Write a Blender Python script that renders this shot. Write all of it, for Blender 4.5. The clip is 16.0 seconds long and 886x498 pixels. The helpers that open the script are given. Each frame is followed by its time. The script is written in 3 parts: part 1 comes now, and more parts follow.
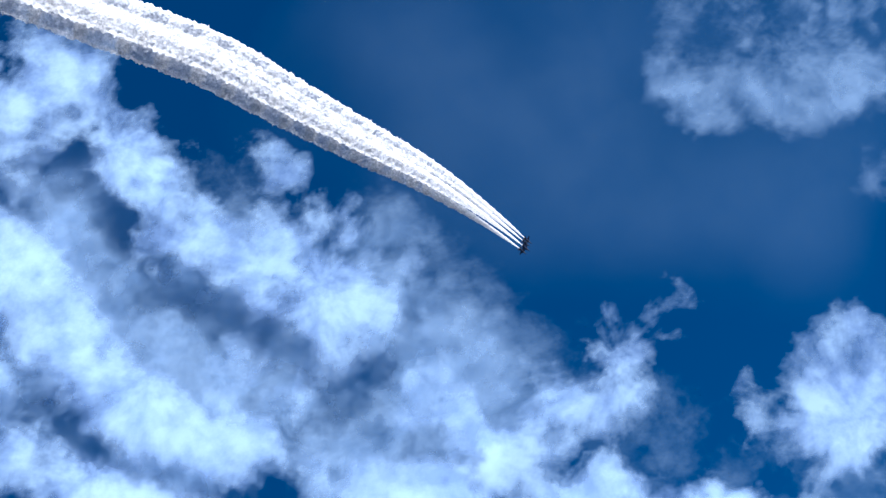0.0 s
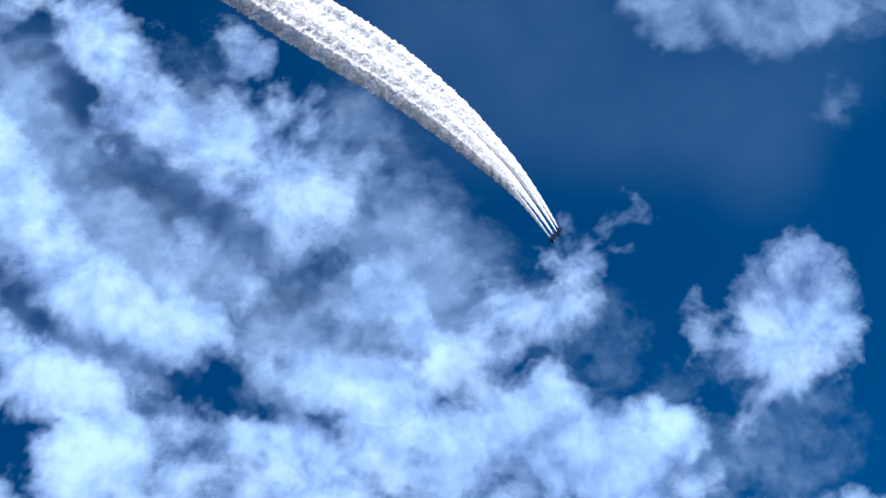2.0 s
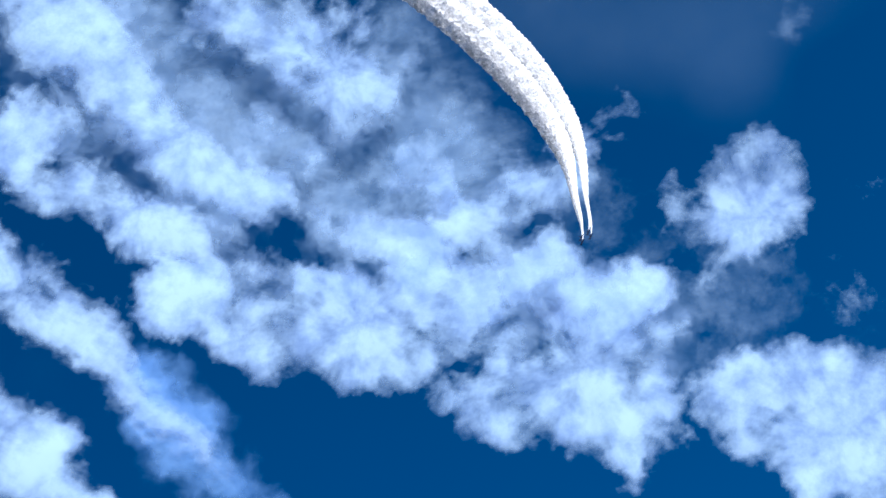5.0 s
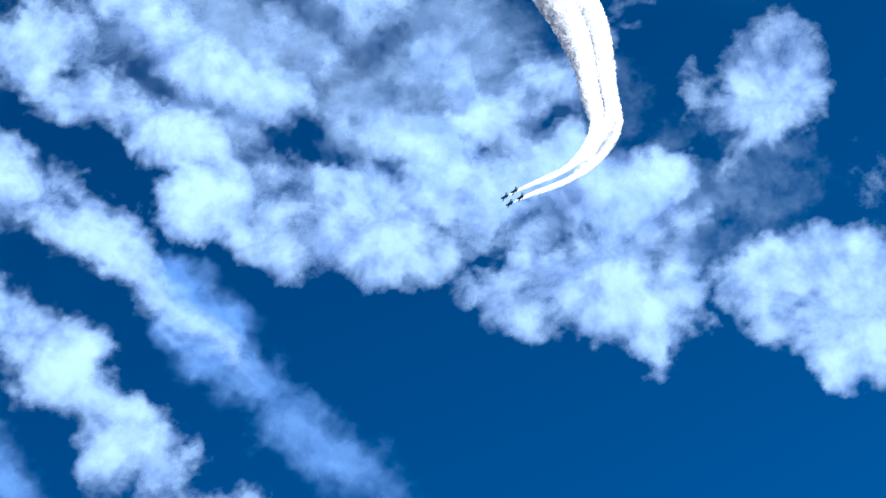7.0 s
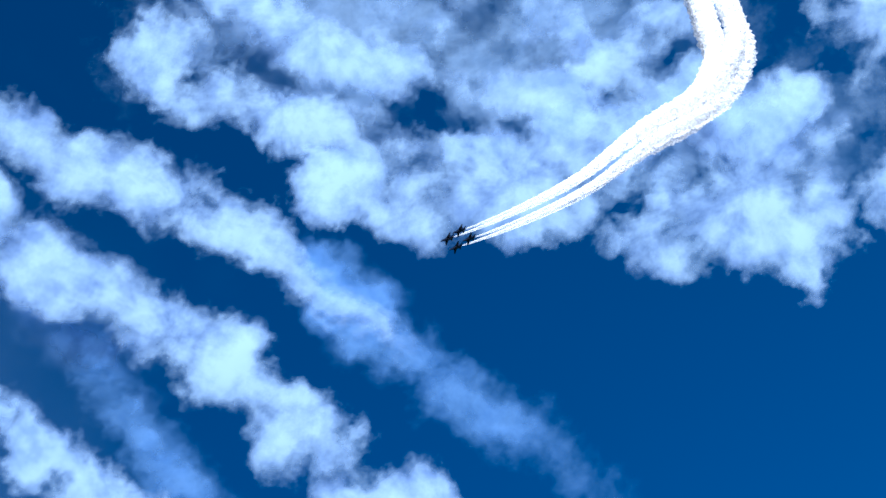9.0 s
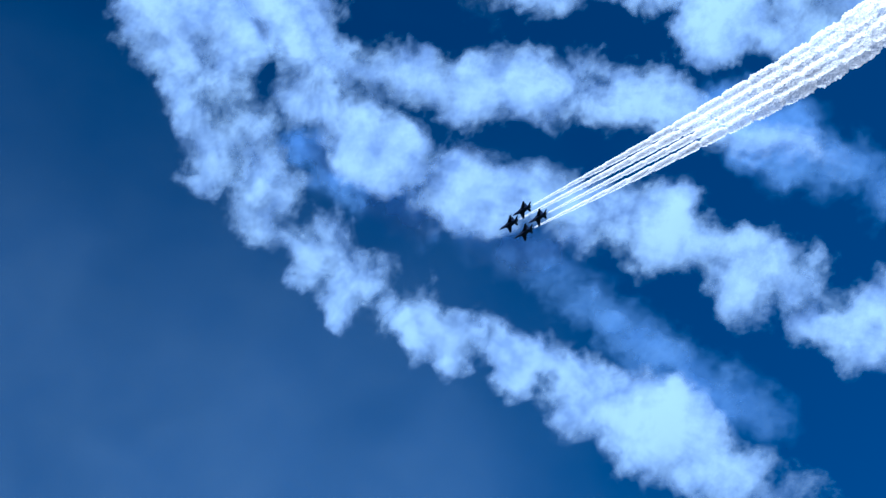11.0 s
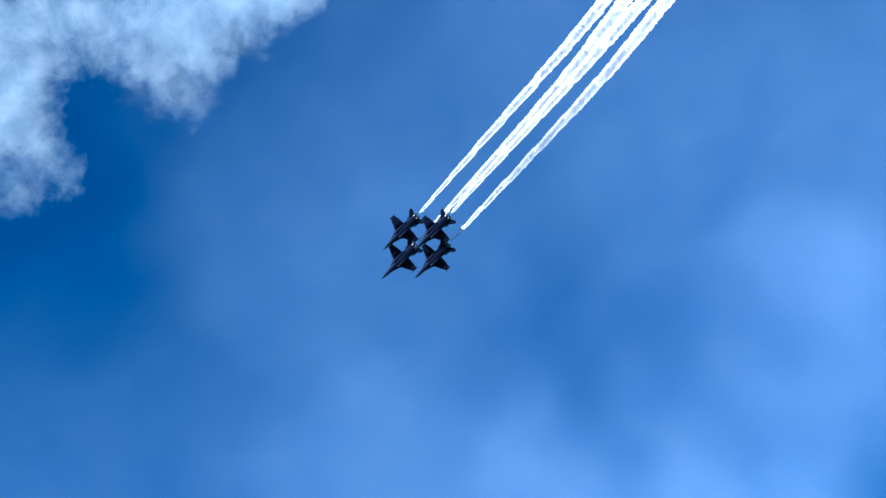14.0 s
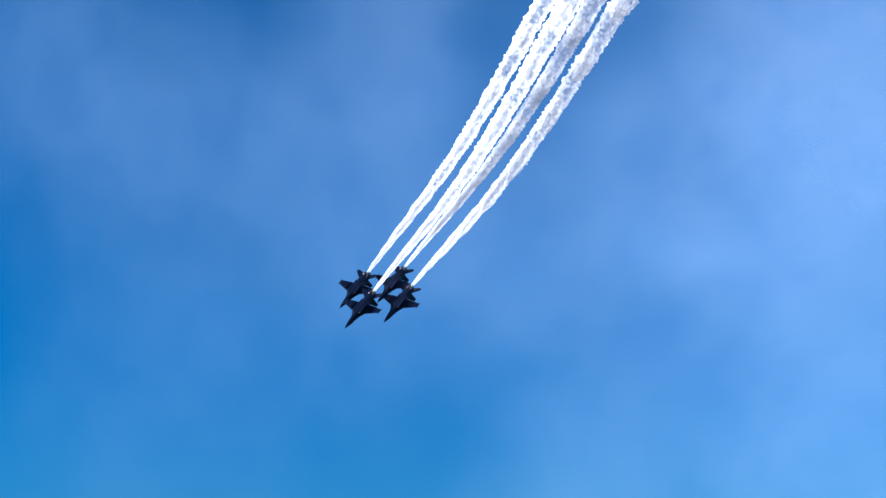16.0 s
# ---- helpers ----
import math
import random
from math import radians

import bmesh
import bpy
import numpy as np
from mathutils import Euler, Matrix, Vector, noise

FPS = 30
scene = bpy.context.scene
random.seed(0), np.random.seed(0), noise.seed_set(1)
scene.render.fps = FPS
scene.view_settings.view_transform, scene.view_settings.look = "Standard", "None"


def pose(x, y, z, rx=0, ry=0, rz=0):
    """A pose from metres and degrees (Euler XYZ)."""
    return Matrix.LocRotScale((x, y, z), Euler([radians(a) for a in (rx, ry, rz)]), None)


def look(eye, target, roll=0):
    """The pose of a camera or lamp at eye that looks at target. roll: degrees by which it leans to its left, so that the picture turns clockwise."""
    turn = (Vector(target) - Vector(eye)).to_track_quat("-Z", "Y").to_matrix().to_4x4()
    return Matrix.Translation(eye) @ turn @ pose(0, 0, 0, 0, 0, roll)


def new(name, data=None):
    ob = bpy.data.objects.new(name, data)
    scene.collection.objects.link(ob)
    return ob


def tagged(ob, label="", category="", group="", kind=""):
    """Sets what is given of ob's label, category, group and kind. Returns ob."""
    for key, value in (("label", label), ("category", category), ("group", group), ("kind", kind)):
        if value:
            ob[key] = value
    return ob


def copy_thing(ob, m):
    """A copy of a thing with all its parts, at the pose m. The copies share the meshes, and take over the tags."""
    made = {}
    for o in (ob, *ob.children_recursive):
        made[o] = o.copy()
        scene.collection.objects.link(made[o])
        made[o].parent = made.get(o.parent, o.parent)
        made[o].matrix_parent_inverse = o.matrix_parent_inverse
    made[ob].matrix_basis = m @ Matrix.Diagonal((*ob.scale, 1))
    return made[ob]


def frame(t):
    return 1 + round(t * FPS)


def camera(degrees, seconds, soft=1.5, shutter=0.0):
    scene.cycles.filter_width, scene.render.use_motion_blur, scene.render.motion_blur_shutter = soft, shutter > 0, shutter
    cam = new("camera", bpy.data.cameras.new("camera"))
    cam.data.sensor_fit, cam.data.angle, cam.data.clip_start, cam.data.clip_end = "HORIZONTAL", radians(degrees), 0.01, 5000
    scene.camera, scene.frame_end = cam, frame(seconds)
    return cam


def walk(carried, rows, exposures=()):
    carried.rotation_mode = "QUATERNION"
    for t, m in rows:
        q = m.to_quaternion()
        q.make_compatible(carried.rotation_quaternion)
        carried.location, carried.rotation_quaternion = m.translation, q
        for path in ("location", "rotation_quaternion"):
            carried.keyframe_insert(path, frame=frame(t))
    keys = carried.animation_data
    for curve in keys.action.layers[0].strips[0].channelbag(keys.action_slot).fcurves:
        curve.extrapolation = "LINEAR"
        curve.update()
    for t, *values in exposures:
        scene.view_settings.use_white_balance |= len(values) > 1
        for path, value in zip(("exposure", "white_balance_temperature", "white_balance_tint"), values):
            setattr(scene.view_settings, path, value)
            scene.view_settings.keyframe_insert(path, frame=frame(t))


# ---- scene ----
cam = camera(36.0, 16.0, soft=1.5)
walk(cam, [
    (0, pose(0, 0, 1.7, 163.55, 28.52, 5.91)),
    (0.5, pose(0, 0, 1.7, 161.76, 28.71, 4.24)),
    (1, pose(0, 0, 1.7, 160.21, 28.76, 2.98)),
    (1.5, pose(0, 0, 1.7, 158.86, 28.77, 1.84)),
    (2, pose(0, 0, 1.7, 157.74, 28.74, 1.02)),
    (2.5, pose(0, 0, 1.7, 156.86, 28.55, 0.58)),
    (3, pose(0, 0, 1.7, 156.12, 28.18, 0.45)),
    (3.5, pose(0, 0, 1.7, 155.61, 27.73, 0.52)),
    (4, pose(0, 0, 1.7, 154.72, 27.26, -0.05)),
    (6.5, pose(0, 0, 1.7, 149.52, 27.25, 1.45)),
    (7, pose(0, 0, 1.7, 149.17, 27.20, 2.33)),
    (7.5, pose(0, 0, 1.7, 149.21, 27.13, 3.51)),
    (8, pose(0, 0, 1.7, 149.79, 27.11, 5.53)),
    (8.2, pose(0, 0, 1.7, 150.15, 27.08, 6.50)),
    (10.3, pose(0, 0, 1.7, 155.32, 20.50, 28.23)),
    (10.5, pose(0, 0, 1.7, 155.61, 19.59, 30.91)),
    (11, pose(0, 0, 1.7, 155.96, 17.44, 37.87)),
    (11.5, pose(0, 0, 1.7, 155.55, 15.21, 44.90)),
    (12, pose(0, 0, 1.7, 154.01, 12.88, 51.76)),
    (12.5, pose(0, 0, 1.7, 151.95, 11.32, 58.85)),
    (13, pose(0, 0, 1.7, 148.26, 9.05, 63.45)),
    (13.5, pose(0, 0, 1.7, 143.32, 6.05, 65.17)),
    (14, pose(0, 0, 1.7, 137.29, 2.71, 69.91)),
    (14.5, pose(0, 0, 1.7, 129.76, 0.44, 76.05)),
    (15, pose(0, 0, 1.7, 122.34, -0.48, 83.18)),
    (15.5, pose(0, 0, 1.7, 114.94, -0.19, 89.21)),
    (16, pose(0, 0, 1.7, 109.37, 0.18, 94.10)),
], exposures=[
    (0, 1.15, 5500, 10), (2, 1.05, 5650, 10), (4, 1.0, 5650, 10), (7, 1.15, 5450, 9), (8.2, 1.15, 5400, 9), (10.3, 0.7, 4900, 6), (11, 0.75, 4900, 6), (12, 1.35, 5300, 11), (12.5, 1.6, 5500, 13), (13.3, 1.45, 4950, 6), (14.5, 1.55, 5050, 7), (15.2, 1.6, 5300, 10), (16, 1.35, 5500, 12),
])
EYE = Vector((0, 0, 1.7))

# ---- world and sun ----
SUN_ELEVATION, SUN_AZIMUTH = radians(9), radians(168)
world = bpy.data.worlds.new("sky")
scene.world = world
world.use_nodes = True
wt = world.node_tree
sky = wt.nodes.new("ShaderNodeTexSky")
sky.sky_type = "NISHITA"
sky.sun_disc = False
sky.sun_elevation, sky.sun_rotation = SUN_ELEVATION, SUN_AZIMUTH
sky.altitude, sky.air_density, sky.dust_density, sky.ozone_density = 0.0, 1.0, 0.15, 5.0
hue = wt.nodes.new("ShaderNodeHueSaturation")
hue.inputs["Saturation"].default_value = 1.2
hue.inputs["Value"].default_value = 1.25
wt.links.new(sky.outputs[0], hue.inputs["Color"])
wt.links.new(hue.outputs[0], wt.nodes["Background"].inputs["Color"])
wt.nodes["Background"].inputs["Strength"].default_value = 0.05
lamp = bpy.data.lights.new("sun", "SUN")
lamp.energy, lamp.angle, lamp.color = 5.0, radians(0.5), (1.0, 0.96, 0.92)
sun = new("sun", lamp)
sun_way = Vector((math.cos(SUN_ELEVATION) * math.sin(SUN_AZIMUTH), math.cos(SUN_ELEVATION) * math.cos(SUN_AZIMUTH), math.sin(SUN_ELEVATION)))
sun.matrix_world = look(sun_way * 100, (0, 0, 0))


# ---- materials ----
def material(name):
    m = bpy.data.materials.new(name)
    m.use_nodes = True
    nt = m.node_tree
    nt.nodes.clear()
    return m, nt, nt.nodes.new("ShaderNodeOutputMaterial")


def noise_node(nt, scale, detail=6.0, rough=0.6, coord="Object"):
    tc = nt.nodes.new("ShaderNodeTexCoord")
    n = nt.nodes.new("ShaderNodeTexNoise")
    n.inputs["Scale"].default_value = scale
    n.inputs["Detail"].default_value = detail
    n.inputs["Roughness"].default_value = rough
    nt.links.new(tc.outputs[coord], n.inputs["Vector"])
    return n.outputs["Fac"]


def ramp(nt, fac, stops):
    r = nt.nodes.new("ShaderNodeValToRGB")
    while len(r.color_ramp.elements) < len(stops):
        r.color_ramp.elements.new(0.5)
    for e, (p, c) in zip(r.color_ramp.elements, stops):
        e.position, e.color = p, (*c, 1)
    nt.links.new(fac, r.inputs[0])
    return r.outputs[0]


def arith(nt, op, a, b, clamp=False):
    n = nt.nodes.new("ShaderNodeMath")
    n.operation, n.use_clamp = op, clamp
    for i, v in enumerate((a, b)):
        if isinstance(v, (int, float)):
            n.inputs[i].default_value = v
        else:
            nt.links.new(v, n.inputs[i])
    return n.outputs[0]


def scatter(nt, colour, share, normal=None):
    """Smoke scatters light both back and through: a diffuse and a translucent share."""
    d, t, mix = (nt.nodes.new("ShaderNode" + k) for k in ("BsdfDiffuse", "BsdfTranslucent", "MixShader"))
    for s in (d, t):
        nt.links.new(colour, s.inputs["Color"])
    if normal is not None:
        for s, n in zip((d, t), normal):
            nt.links.new(n, s.inputs["Normal"])
    mix.inputs[0].default_value = share
    nt.links.new(d.outputs[0], mix.inputs[1])
    nt.links.new(t.outputs[0], mix.inputs[2])
    return mix.outputs[0]


def even_lobes(nt, relief):
    """Thin smoke scatters evenly whichever way its sheet lies: its lobes turn to the sun, with some of the sheet's own relief."""
    geo = nt.nodes.new("ShaderNodeNewGeometry")
    lobes = []
    for side in (1, -1):
        scale, add, unit = (nt.nodes.new("ShaderNodeVectorMath") for _ in range(3))
        scale.operation, add.operation, unit.operation = "SCALE", "ADD", "NORMALIZE"
        scale.inputs["Scale"].default_value = relief
        nt.links.new(geo.outputs["Normal"], scale.inputs[0])
        nt.links.new(scale.outputs[0], add.inputs[0])
        add.inputs[1].default_value = sun_way * side
        nt.links.new(add.outputs[0], unit.inputs[0])
        lobes.append(unit.outputs[0])
    return lobes


def cloud_material(name, low, high, gain, grain, soft, thick=1.6):
    """Drifting smoke: its cover follows the density stored on the mesh, torn by fine noise."""
    m, nt, out = material(name)
    at = nt.nodes.new("ShaderNodeAttribute")
    at.attribute_name = "smoke_cover"
    fine = noise_node(nt, 0.02, 8.0, 0.56)
    curl = noise_node(nt, 0.085, 5.0, 0.6)
    cover = arith(nt, "ADD", at.outputs["Fac"], arith(nt, "MULTIPLY", arith(nt, "SUBTRACT", fine, 0.5), grain))
    cover = arith(nt, "ADD", cover, arith(nt, "MULTIPLY", arith(nt, "SUBTRACT", curl, 0.5), grain * 0.32))
    cover = arith(nt, "MULTIPLY", arith(nt, "POWER", arith(nt, "MAXIMUM", cover, 0.0), thick), gain, False)
    cover = arith(nt, "SUBTRACT", 1.0, arith(nt, "POWER", 2.718, arith(nt, "MULTIPLY", cover, -1.0)), True)
    # shading between the lobes is put into the colour, as random noise
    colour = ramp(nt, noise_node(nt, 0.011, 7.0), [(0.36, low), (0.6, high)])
    shade = scatter(nt, colour, 0.5, even_lobes(nt, soft))
    clear, mix = nt.nodes.new("ShaderNodeBsdfTransparent"), nt.nodes.new("ShaderNodeMixShader")
    nt.links.new(cover, mix.inputs[0])
    nt.links.new(clear.outputs[0], mix.inputs[1])
    nt.links.new(shade, mix.inputs[2])
    nt.links.new(mix.outputs[0], out.inputs["Surface"])
    return m


def fresh_smoke_material():
    """Dense fresh smoke: most light that enters wanders on and leaves on another side."""
    m, nt, out = material("fresh_white_smoke")
    colour = ramp(nt, noise_node(nt, 0.12, 5.0), [(0.3, (0.95, 0.94, 0.96)), (0.7, (0.985, 0.975, 0.975))])
    clear, mix = nt.nodes.new("ShaderNodeBsdfTransparent"), nt.nodes.new("ShaderNodeMixShader")
    nt.links.new(ramp(nt, noise_node(nt, 0.35, 6.0), [(0.3, (0.22,) * 3), (0.7, (0.4,) * 3)]), mix.inputs[0])
    nt.links.new(clear.outputs[0], mix.inputs[1])
    nt.links.new(scatter(nt, colour, 0.52, even_lobes(nt, 0.25)), mix.inputs[2])
    nt.links.new(mix.outputs[0], out.inputs["Surface"])
    return m


def paint(name, a, b, rough, metal=0.0, scale=1.5):
    m, nt, out = material(name)
    p = nt.nodes.new("ShaderNodeBsdfPrincipled")
    nt.links.new(ramp(nt, noise_node(nt, scale, 6.0), [(0.3, a), (0.7, b)]), p.inputs["Base Color"])
    nt.links.new(arith(nt, "ADD", rough - 0.1, arith(nt, "MULTIPLY", noise_node(nt, scale * 4, 4.0), 0.2)), p.inputs["Roughness"])
    p.inputs["Metallic"].default_value = metal
    p.inputs["Specular IOR Level"].default_value = 0.12
    nt.links.new(p.outputs[0], out.inputs["Surface"])
    return m


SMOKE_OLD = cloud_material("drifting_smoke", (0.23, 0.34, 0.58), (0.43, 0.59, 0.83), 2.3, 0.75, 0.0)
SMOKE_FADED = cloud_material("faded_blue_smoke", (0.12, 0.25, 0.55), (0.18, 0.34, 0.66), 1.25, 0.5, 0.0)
SMOKE_THIN = cloud_material("thin_smoke", (0.24, 0.36, 0.56), (0.35, 0.49, 0.70), 1.0, 0.55, 0.0)
HAZE = cloud_material("haze", (0.26, 0.42, 0.70), (0.31, 0.48, 0.74), 0.55, 0.02, 0.0, 1.0)
WHITE_CLOUD = cloud_material("white_cloud", (0.29, 0.41, 0.52), (0.44, 0.55, 0.65), 1.9, 0.6, 0.0)
SMOKE_FRESH = fresh_smoke_material()
NAVY = paint("navy_gloss_paint", (0.004, 0.008, 0.024), (0.006, 0.011, 0.032), 0.5)
STEEL = paint("burnt_steel", (0.10, 0.09, 0.085), (0.18, 0.16, 0.15), 0.4, 0.9, 3.0)
GLASS = paint("dark_canopy_glass", (0.01, 0.012, 0.016), (0.015, 0.018, 0.022), 0.15)
INTAKE_SHADE = paint("intake_shade_black", (0.008, 0.008, 0.009), (0.014, 0.014, 0.015), 0.6)
GRASS = paint("dry_grass", (0.045, 0.06, 0.022), (0.09, 0.085, 0.04), 0.9, 0.0, 0.02)


# ---- ground ----
def mesh_object(name, verts, faces, mat, parent=None, label="", smooth=True):
    me = bpy.data.meshes.new(name)
    me.from_pydata([tuple(v) for v in verts], [], faces)
    me.materials.append(mat)
    if smooth:
        me.polygons.foreach_set("use_smooth", [True] * len(me.polygons))
    me.update()
    ob = new(name, me)
    ob.parent = parent
    return tagged(ob, label)


def make_ground():
    n, reach = 40, 4700.0
    vs = [(0, 0, 0)] + [(math.cos(6.28318 * i / n) * reach, math.sin(6.28318 * i / n) * reach, 0) for i in range(n)]
    g = mesh_object("ground", vs, [(0, 1 + i, 1 + (i + 1) % n) for i in range(n)], GRASS, smooth=False)
    tagged(g, "dry mown airfield grass reaching the horizon", "ground", kind="structure")


make_ground()

# ---- noise for the smoke ----
LATTICE = np.random.RandomState(7).rand(256, 256)


def value_noise(x, y, seed):
    x, y = x + seed * 37.3, y + seed * 91.7
    xi, yi = np.floor(x).astype(int), np.floor(y).astype(int)
    fx, fy = x - xi, y - yi
    fx, fy = fx ** 3 * (fx * (6 * fx - 15) + 10), fy ** 3 * (fy * (6 * fy - 15) + 10)
    at = lambda i, j: LATTICE[(xi + i) % 256, (yi + j) % 256]
    return (at(0, 0) * (1 - fx) + at(1, 0) * fx) * (1 - fy) + (at(0, 1) * (1 - fx) + at(1, 1) * fx) * fy


def fbm(x, y, octaves, seed, billow=False):
    total, weight, amp = 0.0, 0.0, 1.0
    for k in range(octaves):
        n = value_noise(x * 2 ** k, y * 2 ** k, seed + k)
        total = total + amp * (np.abs(2 * n - 1) if billow else n)
        weight += amp
        amp *= 0.58
    return total / weight


# ---- drifting smoke ----
def smoke_cloud(name, label, place, turn, puffs, mat, step=5.0, seed=1, tear=0.9, floor=0.26, depth=55.0, veil=False, group="", category="smoke cloud", away=1.0, face=None):
    """A slanting bank of smoke round soft puffs (x, y, radius, weight; a weight below nought is a gap), billowed on its near side and bulged on its far side."""
    reach = Vector(place).length
    ps = np.array(puffs, float)
    pad = (2.2 if veil else 1.5) * ps[:, 2].max()
    xs = np.arange(ps[:, 0].min() - pad, ps[:, 0].max() + pad, step)
    ys = np.arange(ps[:, 1].min() - pad, ps[:, 1].max() + pad, step)
    X, Y = np.meshgrid(xs, ys, indexing="ij")
    s = 1 / 130.0
    wx = (fbm(X * s, Y * s, 5, seed) - 0.5) * 75 + (fbm(X * s * 4, Y * s * 4, 4, seed + 11) - 0.5) * 40
    wy = (fbm(X * s, Y * s, 5, seed + 23) - 0.5) * 75 + (fbm(X * s * 4, Y * s * 4, 4, seed + 31) - 0.5) * 40
    U, V = X + wx, Y + wy
    clear = np.ones_like(X)
    if veil:
        U = X + (fbm(X / 500, Y / 500, 3, seed) - 0.5) * 500
        V = Y + (fbm(X / 500, Y / 500, 3, seed + 5) - 0.5) * 500
    calm, gaps = np.ones_like(X), np.ones_like(X)
    for x, y, r, w in ps:
        q = ((U - x) ** 2 + (V - y) ** 2) / (r * r)
        if w < 0:
            gaps *= 1 + w * np.exp(-q)
            continue
        clear *= 1 - w * np.exp(-q ** (1.0 if veil else 1.05)) * 0.92
        calm *= 1 - 0.9 * w * np.exp(-((X - x) ** 2 + (Y - y) ** 2) / (r * r))
    body = (1 - clear) * gaps
    rough = fbm(U / 170, V / 170, 7, seed + 41)
    billow = fbm(U / 90, V / 90, 6, seed + 53, True)
    if veil:
        smooth = fbm(U / 480, V / 480, 6, seed + 61)
        dens = body * (0.65 + 0.7 * smooth) - 0.03
    else:
        dens = 1.35 * body + tear * (rough - 0.5) * (0.3 * np.minimum(body * 5, 1) + body) * 2.0 + 0.45 * (0.32 - billow) * body - floor
    keep = dens > (0.0 if veil else -0.06)
    far = (0.0 if veil else depth) * (1 - calm) + 4
    ids = -np.ones(X.shape, int)
    cells = keep[:-1, :-1] | keep[1:, :-1] | keep[:-1, 1:] | keep[1:, 1:]
    used = np.zeros(X.shape, bool)
    for i in (0, 1):
        for j in (0, 1):
            used[i:X.shape[0] - 1 + i, j:X.shape[1] - 1 + j] |= cells
    ids[used] = np.arange(used.sum())
    n = int(used.sum())
    x, y = X[used], Y[used]
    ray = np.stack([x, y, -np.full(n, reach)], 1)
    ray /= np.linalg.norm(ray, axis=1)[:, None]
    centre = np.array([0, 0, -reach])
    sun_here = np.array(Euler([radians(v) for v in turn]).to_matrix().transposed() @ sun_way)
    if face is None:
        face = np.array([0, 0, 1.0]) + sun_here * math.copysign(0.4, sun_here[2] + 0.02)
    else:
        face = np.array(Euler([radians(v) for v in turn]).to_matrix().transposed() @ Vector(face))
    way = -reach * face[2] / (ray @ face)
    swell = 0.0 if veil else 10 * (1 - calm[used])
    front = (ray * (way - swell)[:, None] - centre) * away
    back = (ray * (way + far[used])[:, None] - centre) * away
    ci, cj = np.nonzero(cells)
    quad = np.stack([ids[ci, cj], ids[ci + 1, cj], ids[ci + 1, cj + 1], ids[ci, cj + 1]], 1)
    me = bpy.data.meshes.new(name)
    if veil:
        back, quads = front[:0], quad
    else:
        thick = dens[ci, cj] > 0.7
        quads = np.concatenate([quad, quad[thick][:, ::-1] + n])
    me.from_pydata(np.concatenate([front, back]), [], quads.tolist())
    a = me.attributes.new("smoke_cover", "FLOAT", "POINT")
    a.data.foreach_set("value", np.concatenate([dens[used], dens[used] - 1.0])[:len(me.vertices)].astype(np.float32))
    me.polygons.foreach_set("use_smooth", [True] * len(me.polygons))
    me.materials.append(mat)
    me.update()
    ob = new(name, me)
    ob.matrix_world = pose(0, 0, 0, *turn)
    ob.location = EYE + Vector(place) * away
    DRIFTING.append((ob, Vector(place) * away, Euler([radians(v) for v in turn]).to_matrix().to_4x4()))
    return tagged(ob, label, category, group)


DRIFTING = []
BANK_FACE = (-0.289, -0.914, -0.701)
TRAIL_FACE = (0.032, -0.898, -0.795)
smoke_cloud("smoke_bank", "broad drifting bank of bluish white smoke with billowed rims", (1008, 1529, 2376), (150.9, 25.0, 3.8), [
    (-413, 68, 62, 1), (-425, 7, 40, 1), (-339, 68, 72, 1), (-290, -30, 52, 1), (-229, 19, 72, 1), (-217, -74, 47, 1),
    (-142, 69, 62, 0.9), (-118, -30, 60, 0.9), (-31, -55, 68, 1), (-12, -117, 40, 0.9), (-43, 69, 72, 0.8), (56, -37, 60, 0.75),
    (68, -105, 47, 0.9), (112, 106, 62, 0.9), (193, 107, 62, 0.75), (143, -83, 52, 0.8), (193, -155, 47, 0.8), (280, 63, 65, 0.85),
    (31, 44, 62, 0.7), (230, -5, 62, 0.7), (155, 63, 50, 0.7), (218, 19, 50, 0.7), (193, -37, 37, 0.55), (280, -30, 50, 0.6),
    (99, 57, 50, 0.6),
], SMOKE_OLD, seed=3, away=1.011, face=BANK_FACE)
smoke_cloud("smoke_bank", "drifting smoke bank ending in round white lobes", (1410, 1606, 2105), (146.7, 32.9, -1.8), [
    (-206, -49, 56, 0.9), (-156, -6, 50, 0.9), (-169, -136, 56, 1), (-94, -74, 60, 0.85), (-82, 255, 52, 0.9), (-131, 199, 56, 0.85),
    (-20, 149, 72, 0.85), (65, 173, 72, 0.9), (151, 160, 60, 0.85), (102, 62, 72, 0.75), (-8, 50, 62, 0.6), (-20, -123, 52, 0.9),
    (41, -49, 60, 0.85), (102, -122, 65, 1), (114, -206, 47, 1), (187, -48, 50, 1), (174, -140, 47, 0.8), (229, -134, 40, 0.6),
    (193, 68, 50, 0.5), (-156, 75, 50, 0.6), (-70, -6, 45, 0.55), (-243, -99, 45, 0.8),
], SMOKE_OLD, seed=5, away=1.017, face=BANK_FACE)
smoke_cloud("smoke_bank", "thick bluish white smoke bank with rounded lobes", (1815, 1667, 1710), (139.4, 41.3, -9.9), [
    (-263, 52, 60, 0.8), (-203, 113, 60, 0.9), (-180, 16, 60, 1), (-109, 113, 68, 1), (-40, 124, 62, 1), (-98, -19, 60, 1),
    (-53, -90, 52, 1), (-65, -123, 40, 1), (-7, 5, 75, 1), (73, 77, 112, 1), (43, -65, 52, 0.9), (182, 7, 137, 1),
    (310, -61, 149, 0.9), (414, -150, 137, 0.8),
], SMOKE_OLD, seed=9, away=1.055, face=BANK_FACE)
